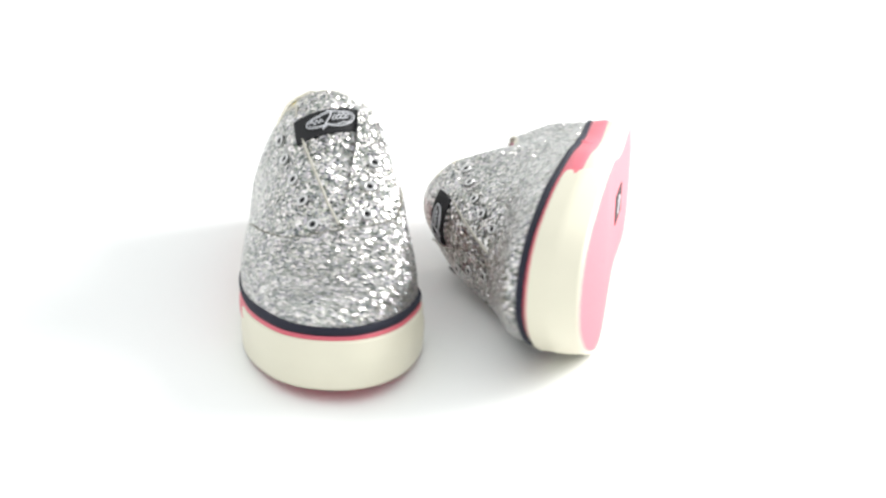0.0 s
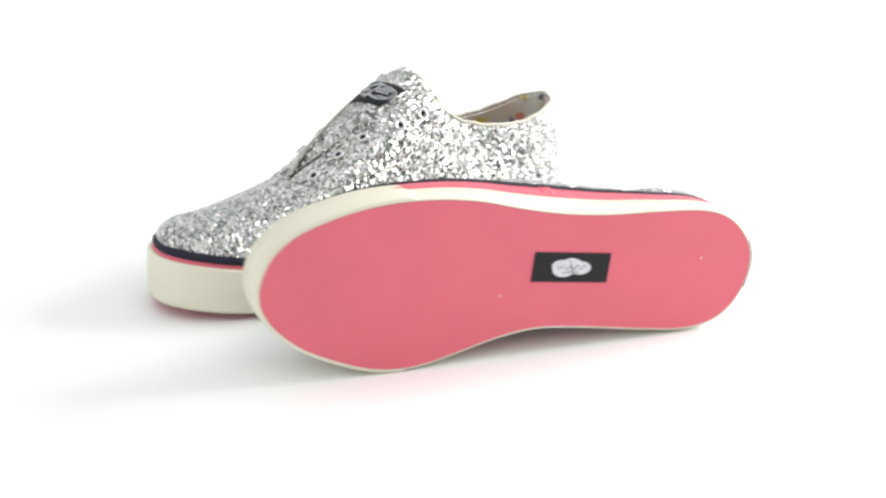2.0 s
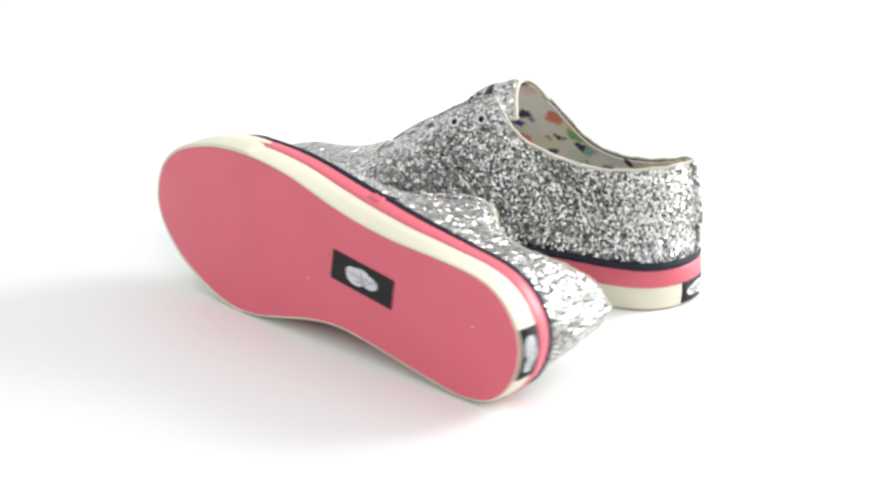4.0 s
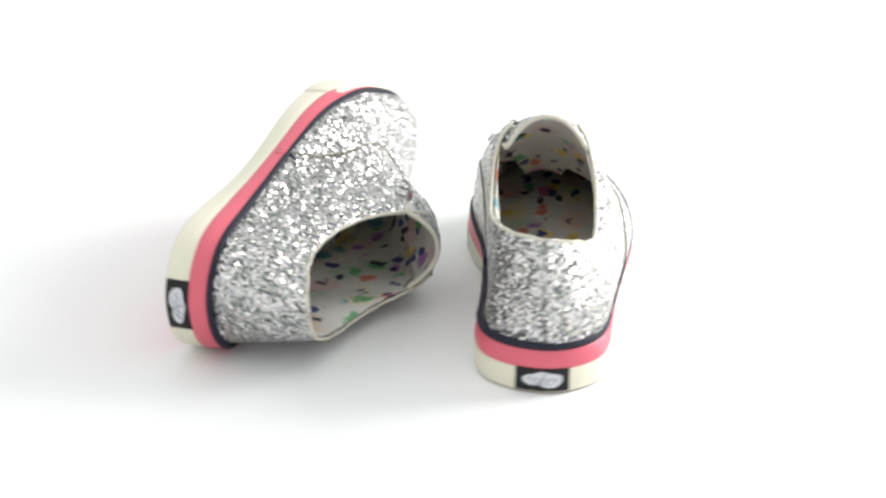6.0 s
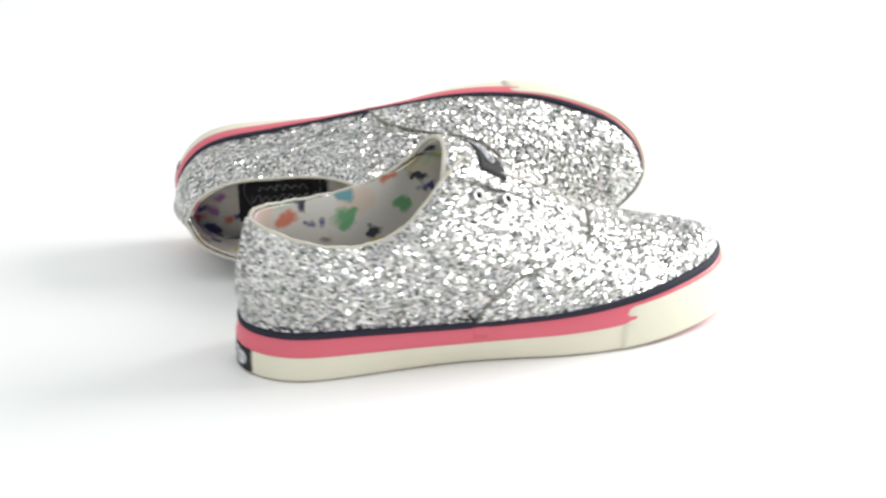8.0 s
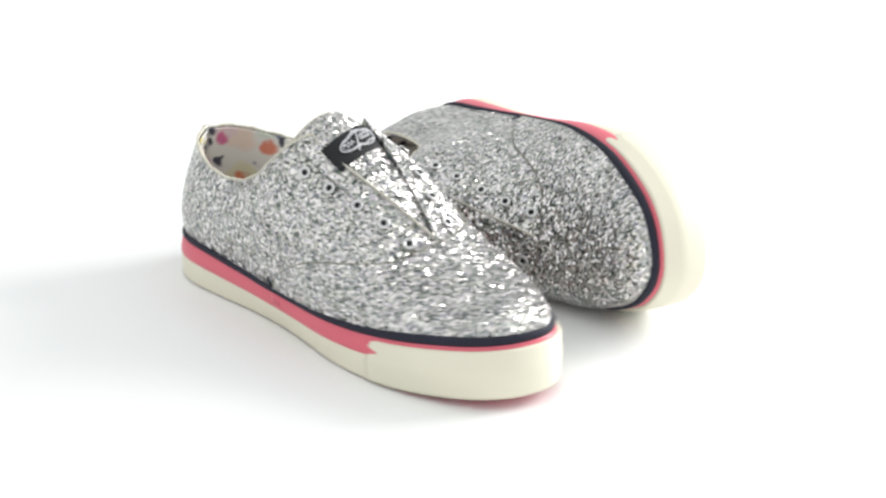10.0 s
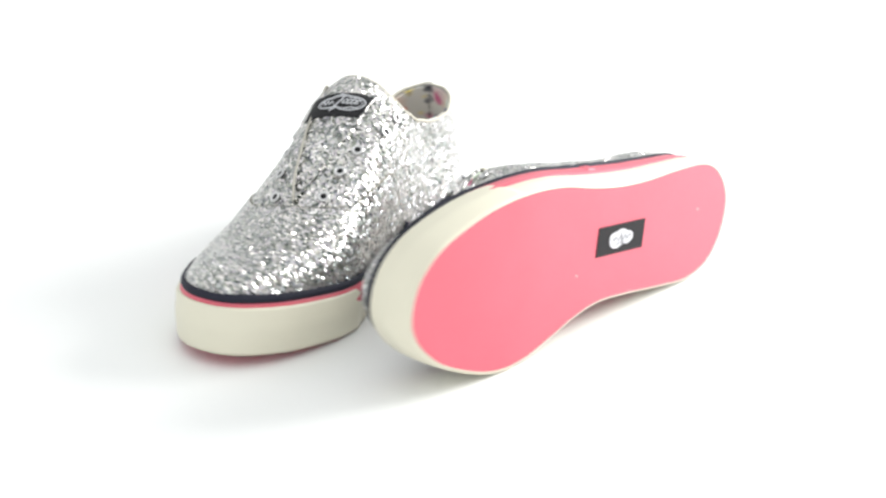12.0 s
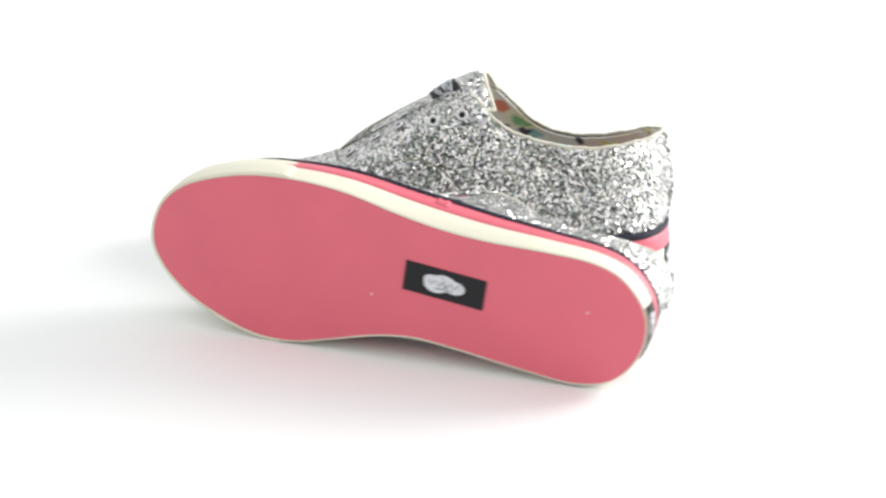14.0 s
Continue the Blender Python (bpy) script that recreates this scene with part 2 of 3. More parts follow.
def outward(loop):
    d = np.roll(loop, -1, 0) - np.roll(loop, 1, 0)
    n = np.stack([d[:, 1], -d[:, 0]], 1)
    n /= np.linalg.norm(n, axis=1, keepdims=True)
    return n if np.sum(n * (loop - loop.mean(0))) > 0 else -n


NORMALS = outward(LOOP)
FLARE = np.concatenate([flare(LOOP[:HALF, 1], 1), flare(LOOP[HALF:, 1], -1)])


def ring(offset, z):
    """The outline of the sole band, offset outwards, at the height z over its bottom."""
    # the band leans in towards its top round the toe
    lean = 0.0022 * np.clip((LOOP[:, 1] - 0.19) / 0.05, 0, 1) * max(0.0, z / PIPE - 0.55) / 0.45
    q = LOOP + NORMALS * (offset + RIM - lean + FLARE * max(0.0, z) / PIPE)[:, None]
    return np.column_stack([q, lifted(q[:, 1], z)])


def band(profile):
    """A closed band round the sole; profile: (offset, height), round its section."""
    rings = [ring(o, z) for o, z in profile]
    n = len(LOOP)
    faces = grid_faces(len(rings), n, 0, True)
    last = (len(rings) - 1) * n
    faces += [(last + j, last + (j + 1) % n, (j + 1) % n, j) for j in range(n)]
    return np.concatenate(rings), faces


def bridge(n, base, flip=False):
    """Faces across a closed outline of n points, from its outer to its inner edge."""
    out = []
    for j in range(n // 2):
        quad = [j, j + 1, (n - j - 1) % n, (n - j) % n]
        quad = [base + q for i, q in enumerate(quad) if q not in quad[:i]]
        if len(quad) > 2:
            out.append(tuple(quad[::-1] if flip else quad))
    return out


def plate(offset, z0, z1):
    low, high = ring(offset, z0), ring(offset, z1)
    n = len(low)
    faces = [(j, (j + 1) % n, n + (j + 1) % n, n + j) for j in range(n)]
    return np.concatenate([low, high]), faces + bridge(n, 0) + bridge(n, n, True)


def toe_bumper():
    """A thicker strip of rubber wrapped round the toe over the stripe, tapered at its ends."""
    n = len(LOOP)
    run = np.concatenate([np.arange(-HALF // 2, 0), np.arange(0, HALF // 2 + 1)])
    low_y, grid = 0.176, []
    for j in run:
        q, m = LOOP[j % n], NORMALS[j % n]
        if q[1] < low_y:
            continue
        g = min(1, (q[1] - low_y) / 0.006)
        g = math.sqrt(1 - (1 - g) ** 2)
        top = FOX * 0.98 + (0.0186 - FOX * 0.98) * g
        out = 0.0004 + 0.0005 * g
        row = []
        for o, z in ((-0.0010, 0.0004), (out - 0.0003, 0.0), (out, 0.0012), (out + 0.0005, top * 0.45), (out + 0.0004, top * 0.66), (out - 0.0001, top * 0.70), (out - 0.0001, top - 0.0010), (out - 0.0008, top), (-0.0025, top)):
            w = q + m * (o + RIM)
            row.append((*w, float(lifted(w[1], z))))
        grid.append(row)
    g = np.array(grid)
    rows, cols = g.shape[:2]
    faces = grid_faces(rows, cols, 0, True) + [tuple(range(cols)), tuple(range((rows - 1) * cols, rows * cols))]
    return g.reshape(-1, 3), faces


def fraction_at(line, y):
    """The fraction of the line's length at which it first comes down to y."""
    run = np.concatenate([[0], np.cumsum(np.linalg.norm(np.diff(line, axis=0), axis=1))])
    k = int(np.argmax(line[:, 1] < y))
    return run[k] / run[-1]


# where the lines across the upper leave the sole: s and y
LEAVE = [(0.25, 0.2330), (0.5, 0.2120), (0.75, 0.1900), (1.0, 0.1660), (1.5, 0.1360), (2.0, 0.1010), (2.5, 0.0520)]
CUT = {side: ((0.0, *[k for k, _ in LEAVE], 3.0), (0.0, *[fraction_at(EDGE[side], y) for _, y in LEAVE], 1.0)) for side in (1, -1)}
TOPS = {side: [spline(line) for line in (RIDGE, EYESTAY[side], COLLAR[side])] for side in (1, -1)}


def upper_grid(side, start, end, rows, cols, h_from=0.0, h_to=1.0, offset=0.0):
    """A piece of one flank of the upper: rows along the shoe, columns from the sole to the top. s runs from 0 (toe) over 1 (throat)
    and 2 (peak of the collar) to 3 (heel); start and end: s as functions of the height h."""
    h = h_from + (h_to - h_from) * (1 - (1 - np.linspace(0, 1, cols)) ** 2.0)
    lo_s, hi_s = np.array([start(v) for v in h]), np.array([end(v) for v in h])
    s = lo_s[None, :] + (hi_s - lo_s)[None, :] * np.linspace(0, 1, rows)[:, None]
    return upper_points(side, s, np.broadcast_to(h[None, :], s.shape), offset)


def upper_points(side, s, h, offset=0.0):
    edge = EDGE[side]
    f = smooth(s, *CUT[side])
    b = along(edge, f)
    d = along(edge, np.clip(f + 0.012, 0, 1)) - along(edge, np.clip(f - 0.012, 0, 1))
    n = np.stack([-d[..., 1], d[..., 0]], -1) * side
    n /= np.maximum(np.linalg.norm(n, axis=-1, keepdims=True), 1e-12)
    ridge, eyestay, collar = TOPS[side]
    top = np.where((s <= 1)[..., None], along(ridge, np.clip(s, 0, 1)), np.where((s <= 2)[..., None], along(eyestay, np.clip(s - 1, 0, 1)), along(collar, np.clip(s - 2, 0, 1))))
    base = b + n * (RIM - 0.0026 + 0.875 * flare(b[..., 1], side) - 0.0016 * np.clip((b[..., 1] - 0.19) / 0.05, 0, 1))[..., None]
    low = np.concatenate([base, lifted(base[..., 1], PIPE - 0.003)[..., None]], -1)
    a = h * math.pi / 2
    k = smooth(s, (0, 1, 1.5, 2, 2.5, 3), (1, 0.47, 0.60, 0.48, 0.45, 0.2) if side > 0 else (1, 1.15, 1.10, 0.67, 0.5, 0.2))[..., None]
    swells = (0, 0.0012, 0.0052, 0.0057, 0.0063, 0.0047, 0.004) if side > 0 else (0, -0.0005, 0.0001, 0.0040, 0.0027, -0.004, 0.003)
    swell = smooth(s, (0, 0.5, 1, 1.5, 2, 2.5, 3), swells)[..., None]
    squares = (0.82, 0.82, 1.0, 0.97, 0.90, 1.4, 1.5, 0.65, 0.80) if side > 0 else (0.80, 0.75, 0.56, 0.58, 0.45, 0.53, 0.62, 0.78, 0.80)
    square = smooth(s, (0, 0.25, 0.5, 0.8, 1, 1.5, 2, 2.5, 3), squares)
    bulge = np.zeros(low.shape)
    across = smooth(s, (0.2, 0.6, 2.2, 2.8), (0, 1, 1, 0))[..., None]
    push = n * (1 - across) + np.array([float(side), 0.0]) * across
    bulge[..., :2] = push * swell * (np.sin(math.pi * h ** (0.68 if side > 0 else 0.8)) ** 1.1)[..., None]
    if side < 0:
        shoulder = smooth(s, (0, 1.2, 1.7, 2.05, 2.3, 3), (0, 0, 0.0016, 0.0020, 0, 0))
        bulge[..., 0] -= shoulder * np.sin(math.pi * h ** 2.2)
    straight = low + (top - low) * h[..., None]
    rounded = np.empty_like(straight)
    rounded[..., :2] = top[..., :2] + (low - top)[..., :2] * (np.cos(a) ** square)[..., None]
    rounded[..., 2] = low[..., 2] + (top - low)[..., 2] * np.sin(a) ** (square + 0.12)
    g = straight * (1 - k) + rounded * k + bulge
    if offset:
        # skin offset, pushed outwards from the shoe's inside
        nn = grid_normals(g)
        core = np.stack([np.full(s.shape, -0.003), np.clip(g[..., 1], 0.03, 0.215), np.full(s.shape, 0.03)], -1)
        sign = np.sign(np.sum(nn * (g - core)))
        g = g + nn * sign * offset
    return g


FRONT = [(0.0, 1.97), (0.3, 1.93), (0.5, 1.88), (0.65, 1.72), (0.73, 1.53), (0.80, 1.28), (0.90, 1.05), (1.0, 0.945)]


def front_edge(h):
    """The front edge of the quarter: from the sole forwards and round across the vamp."""
    return float(smooth(math.sin(h * math.pi / 2) ** 0.55, [q[0] for q in FRONT], [q[1] for q in FRONT]))


def skin(side, start, end, rows, cols, outer, inner, h_from=0.0, h_to=1.0):
    """A sheet between two offsets of a flank."""
    a = upper_grid(side, start, end, rows, cols, h_from, h_to, outer)
    b = upper_grid(side, start, end, rows, cols, h_from, h_to, inner)
    n = (b - a)
    size = np.linalg.norm(n, axis=2, keepdims=True)
    return sheet(a, 1.0, n)


def tongue_point(u, v, out=0.0, loft=0.0):
    """On the tongue: u from -1 to 1 across, v from 0 (throat) to 1 (top). loft: how far its top stands out."""
    out = out + loft * np.clip((np.asarray(v) - 0.3) / 0.4, 0, 1)
    line = along(TONGUE, v)
    w = np.interp(v, (0, 0.35, 0.7, 0.9, 1.0), (0.010, 0.017, 0.0218, 0.0226, 0.0200))
    p = line.copy()
    back = np.array([0.0, -0.62, -0.78])
    p = p + np.array([1.0, 0, 0]) * (w * u)[..., None]
    sag = np.interp(v, (0, 0.5, 0.8, 1.0), (0.003, 0.0065, 0.0115, 0.014))
    p = p + back * (sag * np.abs(u) ** 2.2)[..., None]
    # the top edge is rounded down at its corners
    p = p + np.array([0, 0.55, -0.8]) * (np.clip((v - 0.8) / 0.2, 0, 1) * 0.004 * np.abs(u) ** 2.5)[..., None]
    lift = np.stack([0.75 * u * np.interp(v, (0, 1), (0.3, 1)), 0.60 + 0 * u, 0.80 + 0 * u], -1)
    lift /= np.linalg.norm(lift, axis=-1, keepdims=True)
    return p + lift * np.asarray(out)[..., None]


TONGUE = spline([(-0.003, 0.1840, 0.0465), (-0.003, 0.1700, 0.0570), (-0.0030, 0.1500, 0.0722), (-0.0028, 0.1300, 0.0850), (-0.0026, 0.1160, 0.0942), (-0.0022, 0.1060, 0.0988), (-0.0020, 0.1010, 0.1000)])


def tag_slope(u):
    """The label is sewn on a little askew."""
    return 0.012 - 0.045 * u


def tongue_patch(u0, u1, v0, v1, outer, inner, loft=0.0, rows=12, cols=14):
    v, u = np.meshgrid(np.linspace(v0, v1, rows), np.linspace(u0, u1, cols), indexing="ij")
    v = v + tag_slope(u)
    a, b = tongue_point(u, v, outer, loft), tongue_point(u, v, inner, loft)
    return sheet(a, 1.0, b - a)


def cloud(n=48):
    """The outline of three lobes run together, about 1 in its half length."""
    lobes = ((-0.45, -0.02, 0.52, 0.44), (0.36, -0.06, 0.58, 0.58), (0.02, 0.16, 0.55, 0.48), (0.55, 0.12, 0.42, 0.38))
    out = []
    for k in range(n):
        a = 2 * math.pi * k / n
        c, d = math.cos(a), math.sin(a)
        best = 0.0
        for r in np.linspace(0.05, 1.1, 60):
            if any(((r * c - x) / w) ** 2 + ((r * d - y) / h) ** 2 < 1 for x, y, w, h in lobes):
                best = r
        out.append((best * c, best * d))
    return out


def disc_from(outline, place):
    """A filled shape: each (x, y) of the outline taken through place()."""
    centre = np.mean(np.array(outline), axis=0)
    verts = [place(*centre)]
    n = len(outline)
    for f in (0.5, 1.0):
        verts += [place(*(centre + (np.array(q) - centre) * f)) for q in outline]
    faces = [(0, 1 + j, 1 + (j + 1) % n) for j in range(n)]
    faces += [(1 + j, 1 + n + j, 1 + n + (j + 1) % n, 1 + (j + 1) % n) for j in range(n)]
    return verts, faces


def heel_point(x, z, out):
    """On the back of the sole band, at x across and the height z."""
    part = np.array([(LOOP + NORMALS * (RIM + out))[j] for j in range(HALF - 16, HALF + 16)])
    order = np.argsort(part[:, 0])
    return (x, float(np.interp(x, part[order, 0], part[order, 1])), z)


def eyelet_parts(side, s, h, shoe, piece):
    c = upper_points(side, np.array([[s]]), np.array([[h]]))[0, 0]
    e = 0.01
    ds = upper_points(side, np.array([[s + e]]), np.array([[h]]))[0, 0] - c
    dh = upper_points(side, np.array([[s]]), np.array([[h + e]]))[0, 0] - c
    n = np.cross(ds, dh)
    n /= np.linalg.norm(n)
    if n @ (c - np.array([-0.003, c[1], 0.03])) < 0:
        n = -n
    a = ds / np.linalg.norm(ds)
    b = np.cross(n, a)
    c = c + n * 0.0011
    line = [c + 0.0023 * (math.cos(t) * a + math.sin(t) * b) for t in np.linspace(0, 2 * math.pi, 17)[:-1]]
    # a ring lying flat on the leather
    verts, faces = [], []
    for q in line:
        r = (q - c) / 0.0023
        for k in range(8):
            t = 2 * math.pi * k / 8
            verts.append(q + 0.00085 * (math.cos(t) * r + 0.7 * math.sin(t) * n))
    m = len(line)
    faces = grid_faces(m, 8, 0, True) + [((m - 1) * 8 + k, (m - 1) * 8 + (k + 1) % 8, (k + 1) % 8, k) for k in range(8)]
    rim = piece("eyelet", (verts, faces), STEEL, shoe, "small silver eyelet")
    # no opening is cut: a black disc gives the shade inside the ring
    hole = [c - n * 0.0001] + [c - n * 0.0001 + (q - c) * 0.80 for q in line]
    piece("eyelet_hole", (hole, [(0, 1 + j, 1 + (j + 1) % m) for j in range(m)]), BLACK, rim, "dark eyelet hole")


def sneaker(name, sign, label, drop=0.0, loft=0.0, tag_shift=0.0):
    """One low sneaker, toe along +y, sole on z = 0. sign: 1 right foot, -1 left foot."""
    shoe = tagged(new(name), label, "sneaker", group="pair of sneakers")

    def piece(pname, data, mat, parent=shoe, text="", smooth=True):
        v = np.array(data[0], float).reshape(-1, 3).copy()
        # an upper that lies on its side is pressed down a little at the tongue and drawn flat on the flank that faces up
        x, y, z = v.T
        if drop:
            v[:, 0] -= 0.0056 * np.clip(x / 0.02, 0, 1) * np.clip((y - 0.005) / 0.045, 0, 1) * np.clip((0.19 - y) / 0.05, 0, 1) * np.clip((z - 0.0225) / 0.012, 0, 1) * np.clip((0.085 - z) / 0.03, 0, 1)
        v[:, 2] -= drop * np.clip((v[:, 2] - 0.045) / 0.05, 0, 1) * np.clip((v[:, 1] - 0.05) / 0.05, 0, 1)
        v[:, 2] -= 1.6 * drop * np.clip((v[:, 2] - 0.03) / 0.04, 0, 1) * np.clip((0.07 - v[:, 1]) / 0.05, 0, 1)
        v[:, 0] *= sign
        return mesh_part(pname, v, data[1], mat, parent, text, smooth)

    # the sole
    outsole = piece("outsole", plate(-RIM, 0.0, 0.006), PINK, shoe, "smooth pink rubber outsole", False)
    foxing = piece("foxing", band([(-0.006, 0.003), (-RIM, 0.0003), (-0.0006, -0.0003), (-0.0001, 0.0004), (0.0, 0.0014), (0.0003, FOX * 0.5), (0.0002, FOX - 0.0008), (-0.0006, FOX), (-0.006, FOX)]), CREAM, shoe, "cream rubber sole band")
    piece("stripe", band([(-0.006, FOX - 0.002), (0.0, FOX - 0.002), (0.0006, FOX - 0.0002), (0.0006, FOX + 0.0012), (-0.0004, STRIPE - 0.0012), (-0.0014, STRIPE), (-0.006, STRIPE)]), PINK, shoe, "pink rubber stripe above the sole band")
    piece("piping", band([(-0.0032, STRIPE - 0.001), (-0.0012, STRIPE - 0.001), (-0.0002, STRIPE + 0.0005), (-0.0001, (STRIPE + PIPE) / 2), (-0.0010, PIPE - 0.0003), (-0.0020, PIPE), (-0.0032, PIPE)]), NAVY, shoe, "thin navy piping")
    piece("toe_bumper", toe_bumper(), CREAM, shoe, "cream rubber toe bumper")

    # the upper
    for side in (1, -1):
        vamp = piece("vamp", skin(side, lambda h: 0.0, front_edge, 50, 40, 0.0008, -0.0012), GLITTER)
        quarter = piece("quarter", skin(side, lambda h: front_edge(h) - 0.06, lambda h: 3.0, 110, 40, 0.0, -0.0012), GLITTER)
        rim = upper_grid(side, front_edge, lambda h: 3.0, 110, 60, 0, 1, 0.0002)
        # the raw edge, coloured dark for the shade on its rear face
        piece("vamp_edge", tube(rim[0] + np.array([0, -0.0004, 0.0]), 0.0006, 6), SEAM_SHADE, vamp, "raw edge of the glitter panel, shade in its dark colour")
        foot = rim[0, 0]
        away = np.array([float(side), 0.0, 0.0])
        lump = [foot + away * 0.0014 + np.array([0, 0.0012 - 0.0010 * k, 0.0030 + 0.0013 * k]) for k in range(4)]
        piece("seam_end", tube(lump, 0.0011, 8), NAVY, vamp, "dark folded end of the seam")
        if side > 0:
            low, high = [], []
            for y in np.linspace(foot[1] + 0.001, foot[1] + 0.0075, 6):
                j = int(np.argmin(np.abs(LOOP[:HALF, 1] - y)))
                for o, z, store in ((0.0010, STRIPE - 0.0062, low), (-0.0004, STRIPE + 0.0009, high)):
                    w = LOOP[j] + NORMALS[j] * (o - 0.0002 + RIM + FLARE[j] * z / PIPE)
                    store.append((w[0], y, float(lifted(y, z))))
            g = np.array([low, high])
            piece("stripe_lap", sheet(g, 0.0016, np.broadcast_to(np.array([-1.0, 0, 0]), g.shape)), PINK, vamp, "lapped end of the pink stripe")
        stay = upper_grid(side, lambda h: 1.0, lambda h: 2.0, 40, 8, 0.9, 1.0, 0.0003)[:, -1]
        if side > 0:
            piece("eyestay_edge", tube(stay, 0.0007, 6), RAWEDGE, quarter, "pale edge along the tongue opening")
        else:
            piece("eyestay_edge", tube(stay, 0.0005, 6), GLITTER, quarter, "glitter edge along the tongue opening")
        piece("lining", skin(side, lambda h: 0.35, lambda h: 3.0, 90, 30, -0.0018, -0.0026, 0.0, 0.992), LINING, shoe, "white lining with colourful splashes")
    back = (upper_grid(1, lambda h: 2.97, lambda h: 3.0, 4, 30, 0, 1, 0.0012)[-1] + upper_grid(-1, lambda h: 2.97, lambda h: 3.0, 4, 30, 0, 1, 0.0012)[-1]) / 2
    piece("heel_seam", tube((back + np.array([0, 0.0020, 0]))[4:], 0.0022, 12), GLITTER)
    line = []
    for side in (1, -1):
        part_line = upper_grid(side, lambda h: 2.0, lambda h: 3.0, 60, 8, 0.9, 1.0, -0.0002)[:, -1]
        line.append(part_line if side > 0 else part_line[::-1])
    rim_line = np.concatenate([line[0], line[1][1:]])
    wave = np.arange(len(rim_line))
    rim_line[:, 2] += 0.00025 * np.sin(wave * 0.9) + 0.0002 * np.sin(wave * 2.3 + 1)
    piece("collar_binding", tube(rim_line, 0.00085), BINDING, shoe, "cream binding round the collar")
    for side in (1, -1):
        ss, hh = np.meshgrid(np.linspace(0.75, 2.0, 60), np.linspace(0.2, 0.995, 80), indexing="ij")
        skin_points = upper_points(side, ss, hh)
        for k in range(5):
            f = k / 4
            target = np.array((0.0206 - 0.0100 * f, 0.1105 + 0.0605 * f, 0.0771 - 0.0195 * f) if side > 0 else (-0.0257 + 0.0092 * f, 0.1095 + 0.058 * f, 0.0830 - 0.0243 * f))
            i, j = np.unravel_index(np.argmin(np.linalg.norm(skin_points - target, axis=-1)), ss.shape)
            eyelet_parts(side, ss[i, j], hh[i, j], shoe, piece)

    # the inside
    insole = piece("insole", plate(-0.0024, 0.0185, 0.0225), LINING, shoe, "printed insole")
    g = [[(x, y, 0.02280) for x in np.linspace(-0.018, 0.017, 4)] for y in np.linspace(0.034, 0.080, 4)]
    label_in = piece("insole_label", sheet(np.array(g), 0.0004, np.broadcast_to(np.array([0, 0, 1.0]), (4, 4, 3))), BLACK, insole, "black heel label on the insole", False)
    for k, (reach, tall) in enumerate(((0.011, 0.0012), (0.017, 0.0022), (0.013, 0.0018), (0.016, 0.0013), (0.009, 0.0008))):
        x = -0.0115 + 0.0055 * k
        wave = [(x + tall * math.sin(1500 * y + 2.1 * k) * (0.7 + 0.3 * math.sin(420 * y + k)), 0.057 + y + 0.0006 * math.cos(1500 * y), 0.0233) for y in np.linspace(-reach, reach, 60)]
        piece("label_print", tube(wave, 0.00032, 5), SLATE, label_in, "faint woven lines")
    ring_line = [(-0.0005 + 0.0150 * math.cos(t), 0.057 + 0.0200 * math.sin(t), 0.0233) for t in np.linspace(0, 2 * math.pi, 33)[:-1]]
    piece("label_print", tube(ring_line, 0.00025, 5, True), SLATE, label_in, "faint woven frame")

    # the tongue and its label
    v, u = np.meshgrid(np.linspace(0, 1, 34), np.linspace(-1, 1, 25), indexing="ij")
    a, b = tongue_point(u, v, 0.0, loft), tongue_point(u, v, -0.0018, loft)
    tongue = piece("tongue", sheet(a, 1.0, b - a), GLITTER)
    a, b = tongue_point(u * 0.97, v * 0.985, -0.0020, loft), tongue_point(u * 0.97, v * 0.985, -0.0028, loft)
    piece("tongue_lining", sheet(a, 1.0, b - a), LINING, tongue, "white lining with colourful splashes")
    edge_u = np.concatenate([np.full(14, -1.0), np.linspace(-1, 1, 30), np.full(14, 1.0)])
    edge_v = np.concatenate([np.linspace(0.93, 0.99, 14), np.full(30, 1.0), np.linspace(0.99, 0.93, 14)])
    piece("tongue_binding", tube(tongue_point(edge_u, edge_v, -0.0012, loft), 0.0012, 6), BINDING, tongue, "cream binding round the tongue")
    tag = piece("tongue_label", tongue_patch(tag_shift - 0.72, tag_shift + 0.78, 0.685 + 0.25 * tag_shift, 0.838 + 0.25 * tag_shift, 0.0006, 0.0001, loft), BLACK, tongue, "black woven label with a pale oval emblem")

    def on_tag(x, y):
        return tongue_point(np.array(tag_shift - sign * 0.54 * x), np.array(0.768 + 0.25 * tag_shift + 0.062 * y + tag_slope(tag_shift - sign * 0.54 * x)), 0.0010, loft)

    def tag_line(pts, radius, closed):
        piece("label_print", tube([on_tag(*q) for q in pts], radius, 5, closed), PRINT, tag, "pale woven emblem")

    # an oval frame, a tall slanted stroke in its middle, loops to both sides and a flourish below
    tag_line([(q[0], q[1] * 1.25) for q in cloud(40)], 0.00032, True)
    tag_line([(q[0] * 0.90, q[1] * 1.02) for q in cloud(40)], 0.00018, True)
    for x, wide, tall in ((0.16, 0.07, 0.22), (0.33, 0.075, 0.24), (0.50, 0.075, 0.24), (0.66, 0.06, 0.20)):
        tag_line([(x + wide * math.cos(k) + 0.05 * math.sin(k), 0.12 + tall * math.sin(k)) for k in np.linspace(0.5, 5.9, 14)], 0.00030, False)
    tag_line([(-0.76 + 0.46 * k, 0.02 + 0.24 * math.sin(17 * k) * (1 - 0.4 * k)) for k in np.linspace(0, 1, 28)], 0.00030, False)
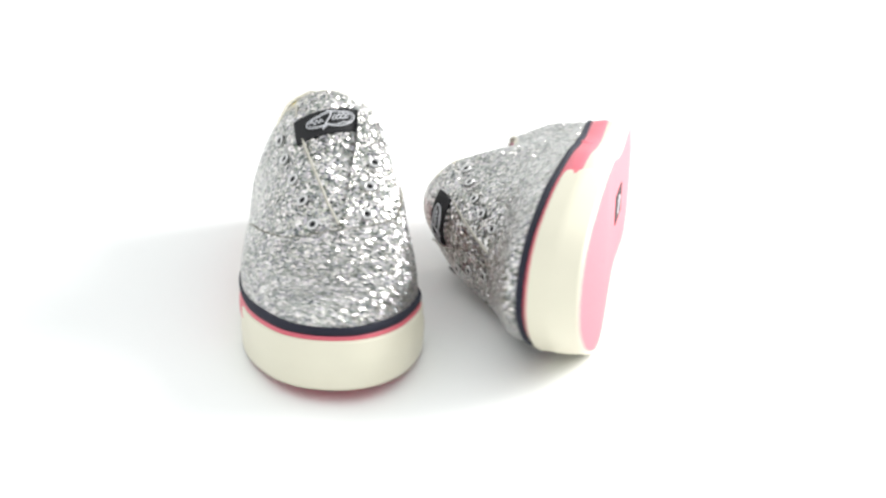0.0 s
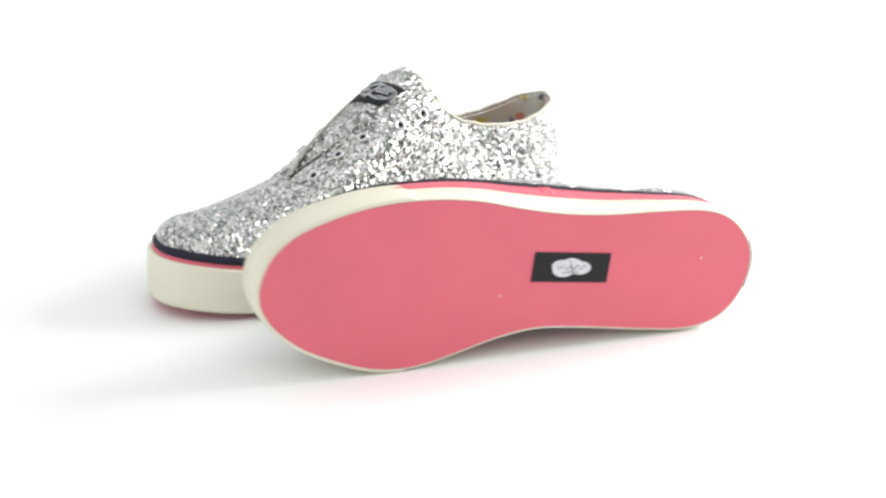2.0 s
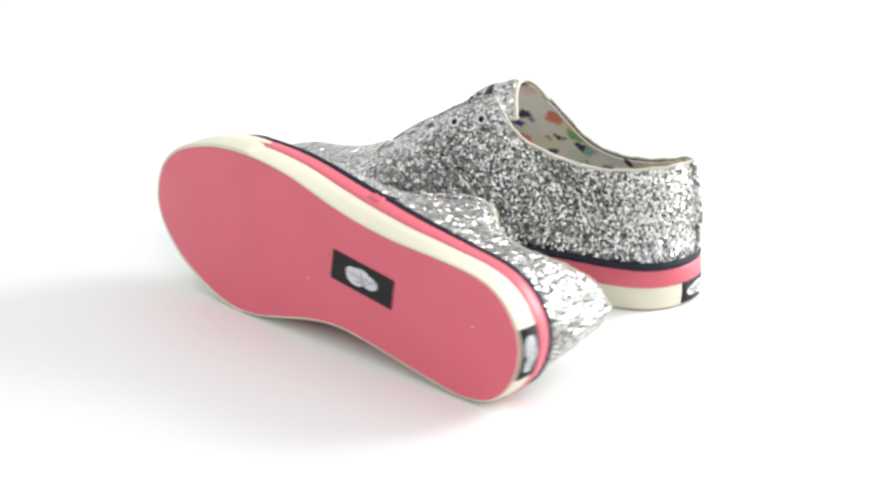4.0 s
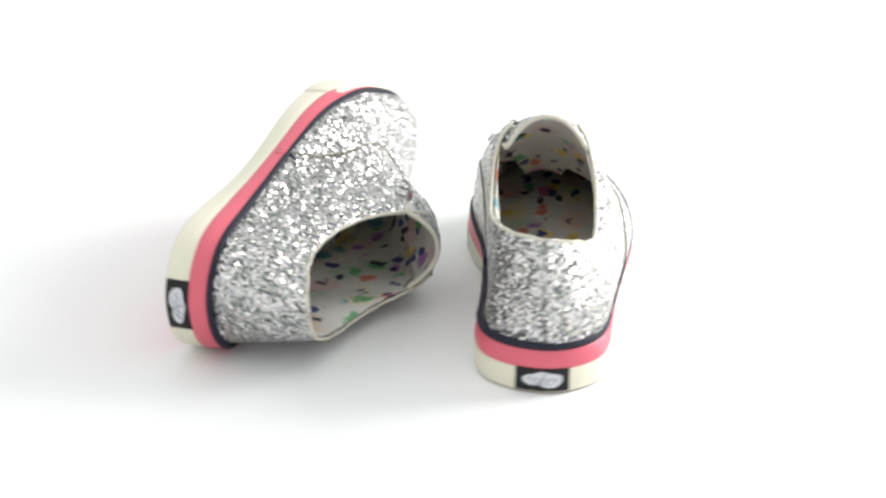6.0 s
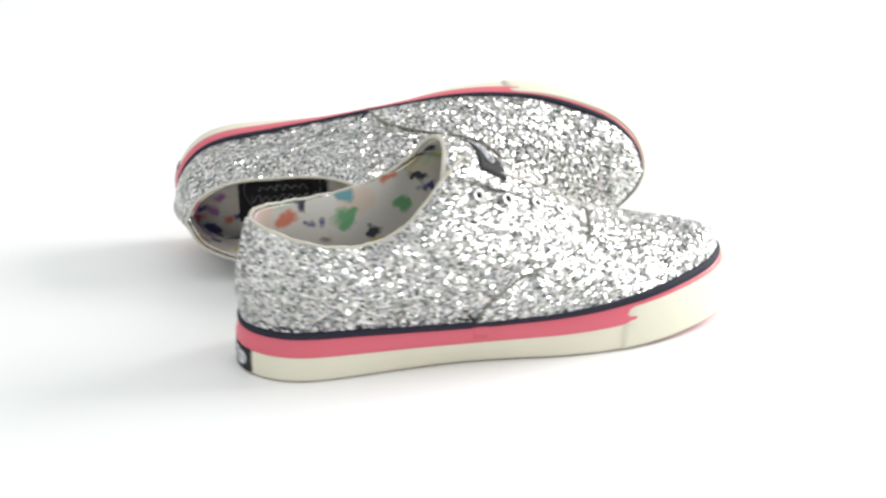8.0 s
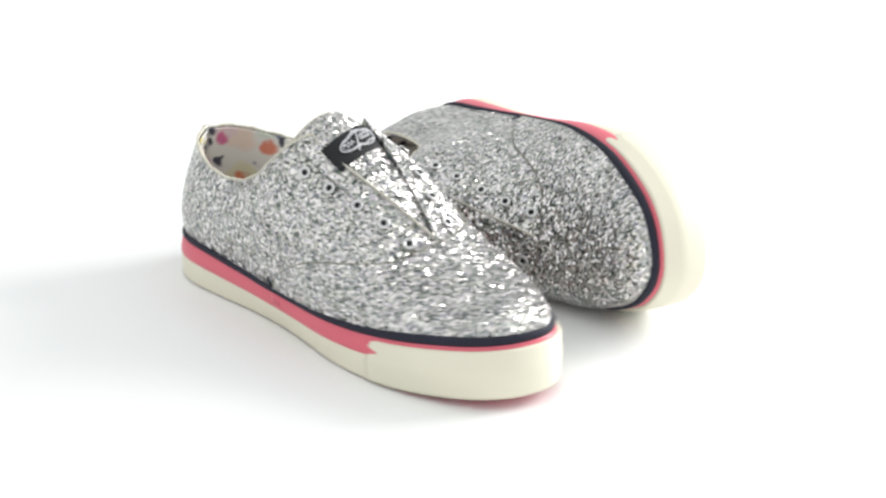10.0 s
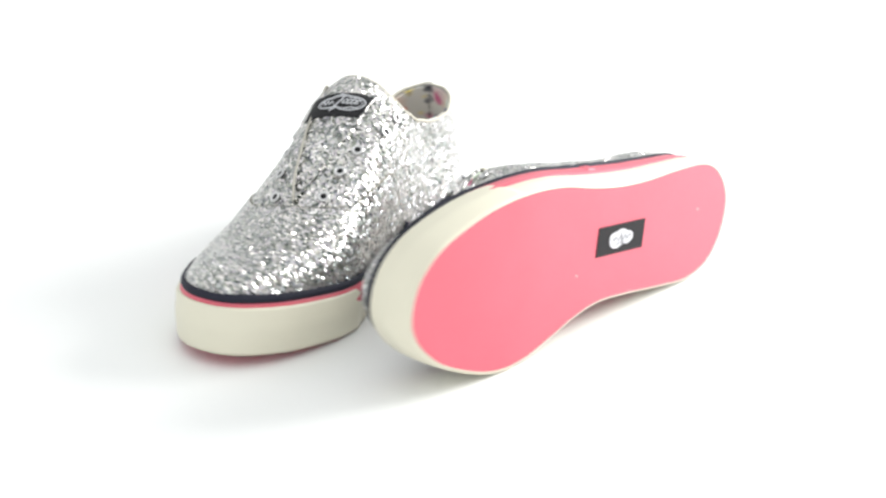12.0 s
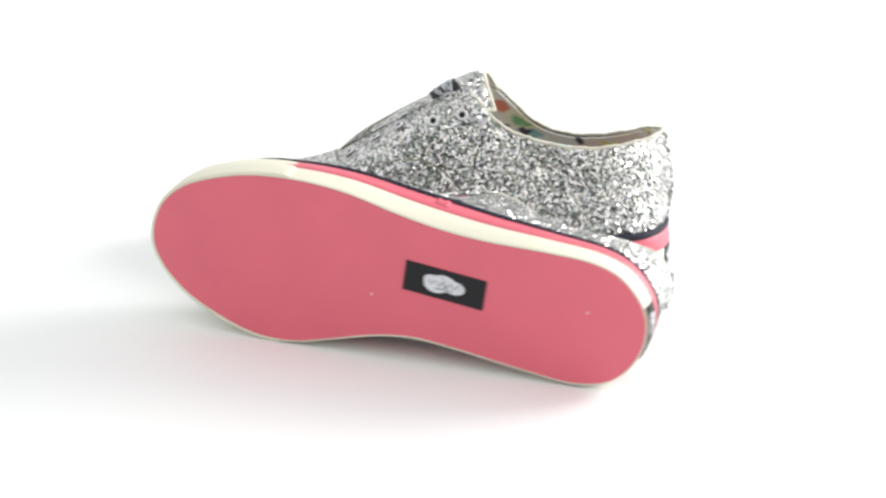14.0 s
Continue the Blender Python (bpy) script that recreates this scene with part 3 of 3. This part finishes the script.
    tag_line([(-0.34, -0.85), (-0.16, -0.20), (0.00, 0.30), (0.06, 0.80), (-0.10, 0.90), (-0.16, 0.66)], 0.00040, False)
    tag_line([(-0.34, -0.85), (-0.10, -0.50), (0.22, -0.62), (0.50, -0.42), (0.80, -0.52)], 0.00028, False)

    # labels on the sole
    def on_sole(x, y, z):
        t = radians(5.0)
        return (0.0042 + x * math.cos(t) + y * math.sin(t), 0.0980 - x * math.sin(t) + y * math.cos(t), z)

    g = [[on_sole(x, y, -0.0004) for x in (-0.0073, 0.0073)] for y in (-0.0196, 0.0196)]
    patch = piece("sole_label", sheet(np.array(g), 0.0006, np.broadcast_to(np.array([0, 0, 1.0]), (2, 2, 3))), BLACK, outsole, "black label inset in the sole", False)
    piece("label_print", disc_from(cloud(), lambda x, y: on_sole(y * 0.0075, x * 0.0105, -0.00055)), PRINT, patch, "pale emblem")
    def strokes(place, parent):
        script = [(-0.72 + 1.44 * k, 0.03 + 0.17 * math.sin(26 * k) * (1 - 0.3 * k)) for k in np.linspace(0, 1, 44)]
        for pts in (script, [(-0.16, -0.44), (0.0, 0.0), (0.06, 0.40), (0.18, 0.48)], [(-0.40, -0.32), (-0.05, -0.26), (0.42, -0.36)]):
            piece("emblem_stroke", tube([place(*q) for q in pts], 0.00022, 5), SLATE, parent, "thin dark stroke of the emblem")

    strokes(lambda x, y: on_sole(y * 0.0075, x * 0.0105, -0.0006), patch)
    for x, y in ((0.004, 0.030), (-0.007, 0.133)):
        piece("moulding_mark", disc_from(cloud(10), lambda p, q: (x + 0.0007 * p, y + 0.0007 * q, -0.0003)), CREAM, outsole, "tiny pale moulding mark")
    xs = np.linspace(-0.0137, 0.0107, 13)
    a = np.array([[heel_point(x, z, 0.0006) for x in xs] for z in (0.0008, 0.0063, 0.0118)])
    b = np.array([[heel_point(x, z, 0.0) for x in xs] for z in (0.0008, 0.0063, 0.0118)])
    patch = piece("heel_label", sheet(a, 1.0, b - a), BLACK, foxing, "black label with a pale emblem on the heel")
    piece("label_print", disc_from(cloud(), lambda x, y: heel_point(-0.0015 + 0.0095 * x, 0.0063 + 0.0062 * y, 0.00072)), PRINT, patch, "pale emblem")
    strokes(lambda x, y: heel_point(-0.0015 + 0.0095 * x, 0.0063 + 0.0062 * y, 0.00078), patch)
    return shoe


right = sneaker("sneaker", 1, "silver glitter slip-on sneaker standing upright on its pink sole")
left = sneaker("sneaker", -1, "silver glitter slip-on sneaker lying on its side, pink sole showing", 0.002, 0.0012, -0.17)

# Where they stand on the table before it turns.
RIGHT_AT = pose(-0.0694, 0.1129, 0.0008, 0, 0, -173.11)
LEFT_AT = Matrix((
    (-0.01563, -0.15252, -0.98818, 0.10639),
    (-0.04831, -0.98703, 0.15310, 0.11677),
    (-0.99871, 0.05013, 0.00806, 0.03235),
    (0, 0, 0, 1),
)).normalized()
# The table's turn, clockwise from above: seconds and degrees.
TURN = [(0, 0.0), (0.5, 14.95), (1, 29.96), (1.5, 45.08), (2, 60.32), (2.5, 75.88), (5, 156.28), (5.5, 172.87), (6, 189.51), (6.5, 206.25), (7, 222.71), (7.5, 239.09), (8, 255.35), (10.3, 333.03), (10.5, 339.81), (11, 356.72), (11.5, 373.66), (12, 390.7), (12.5, 407.94), (13, 425.26), (13.5, 442.67), (14, 460.1)]


def turned(t):
    """Degrees turned at t seconds, smoothly between the values of TURN."""
    x, y = np.array(TURN).T
    slope = np.gradient(y, x)
    k = int(np.clip(np.searchsorted(x, t) - 1, 0, len(x) - 2))
    d = x[k + 1] - x[k]
    f = (t - x[k]) / d
    return float(y[k] * (1 + 2 * f) * (1 - f) ** 2 + slope[k] * d * f * (1 - f) ** 2 + y[k + 1] * f * f * (3 - 2 * f) + slope[k + 1] * d * f * f * (f - 1))


def motions():
    steps = int(SECONDS * 4)
    for thing, at in ((right, RIGHT_AT), (left, LEFT_AT)):
        walk(thing, [(k / 4, Matrix.Rotation(radians(-turned(k / 4)), 4, "Z") @ at) for k in range(steps + 1)])


motions()
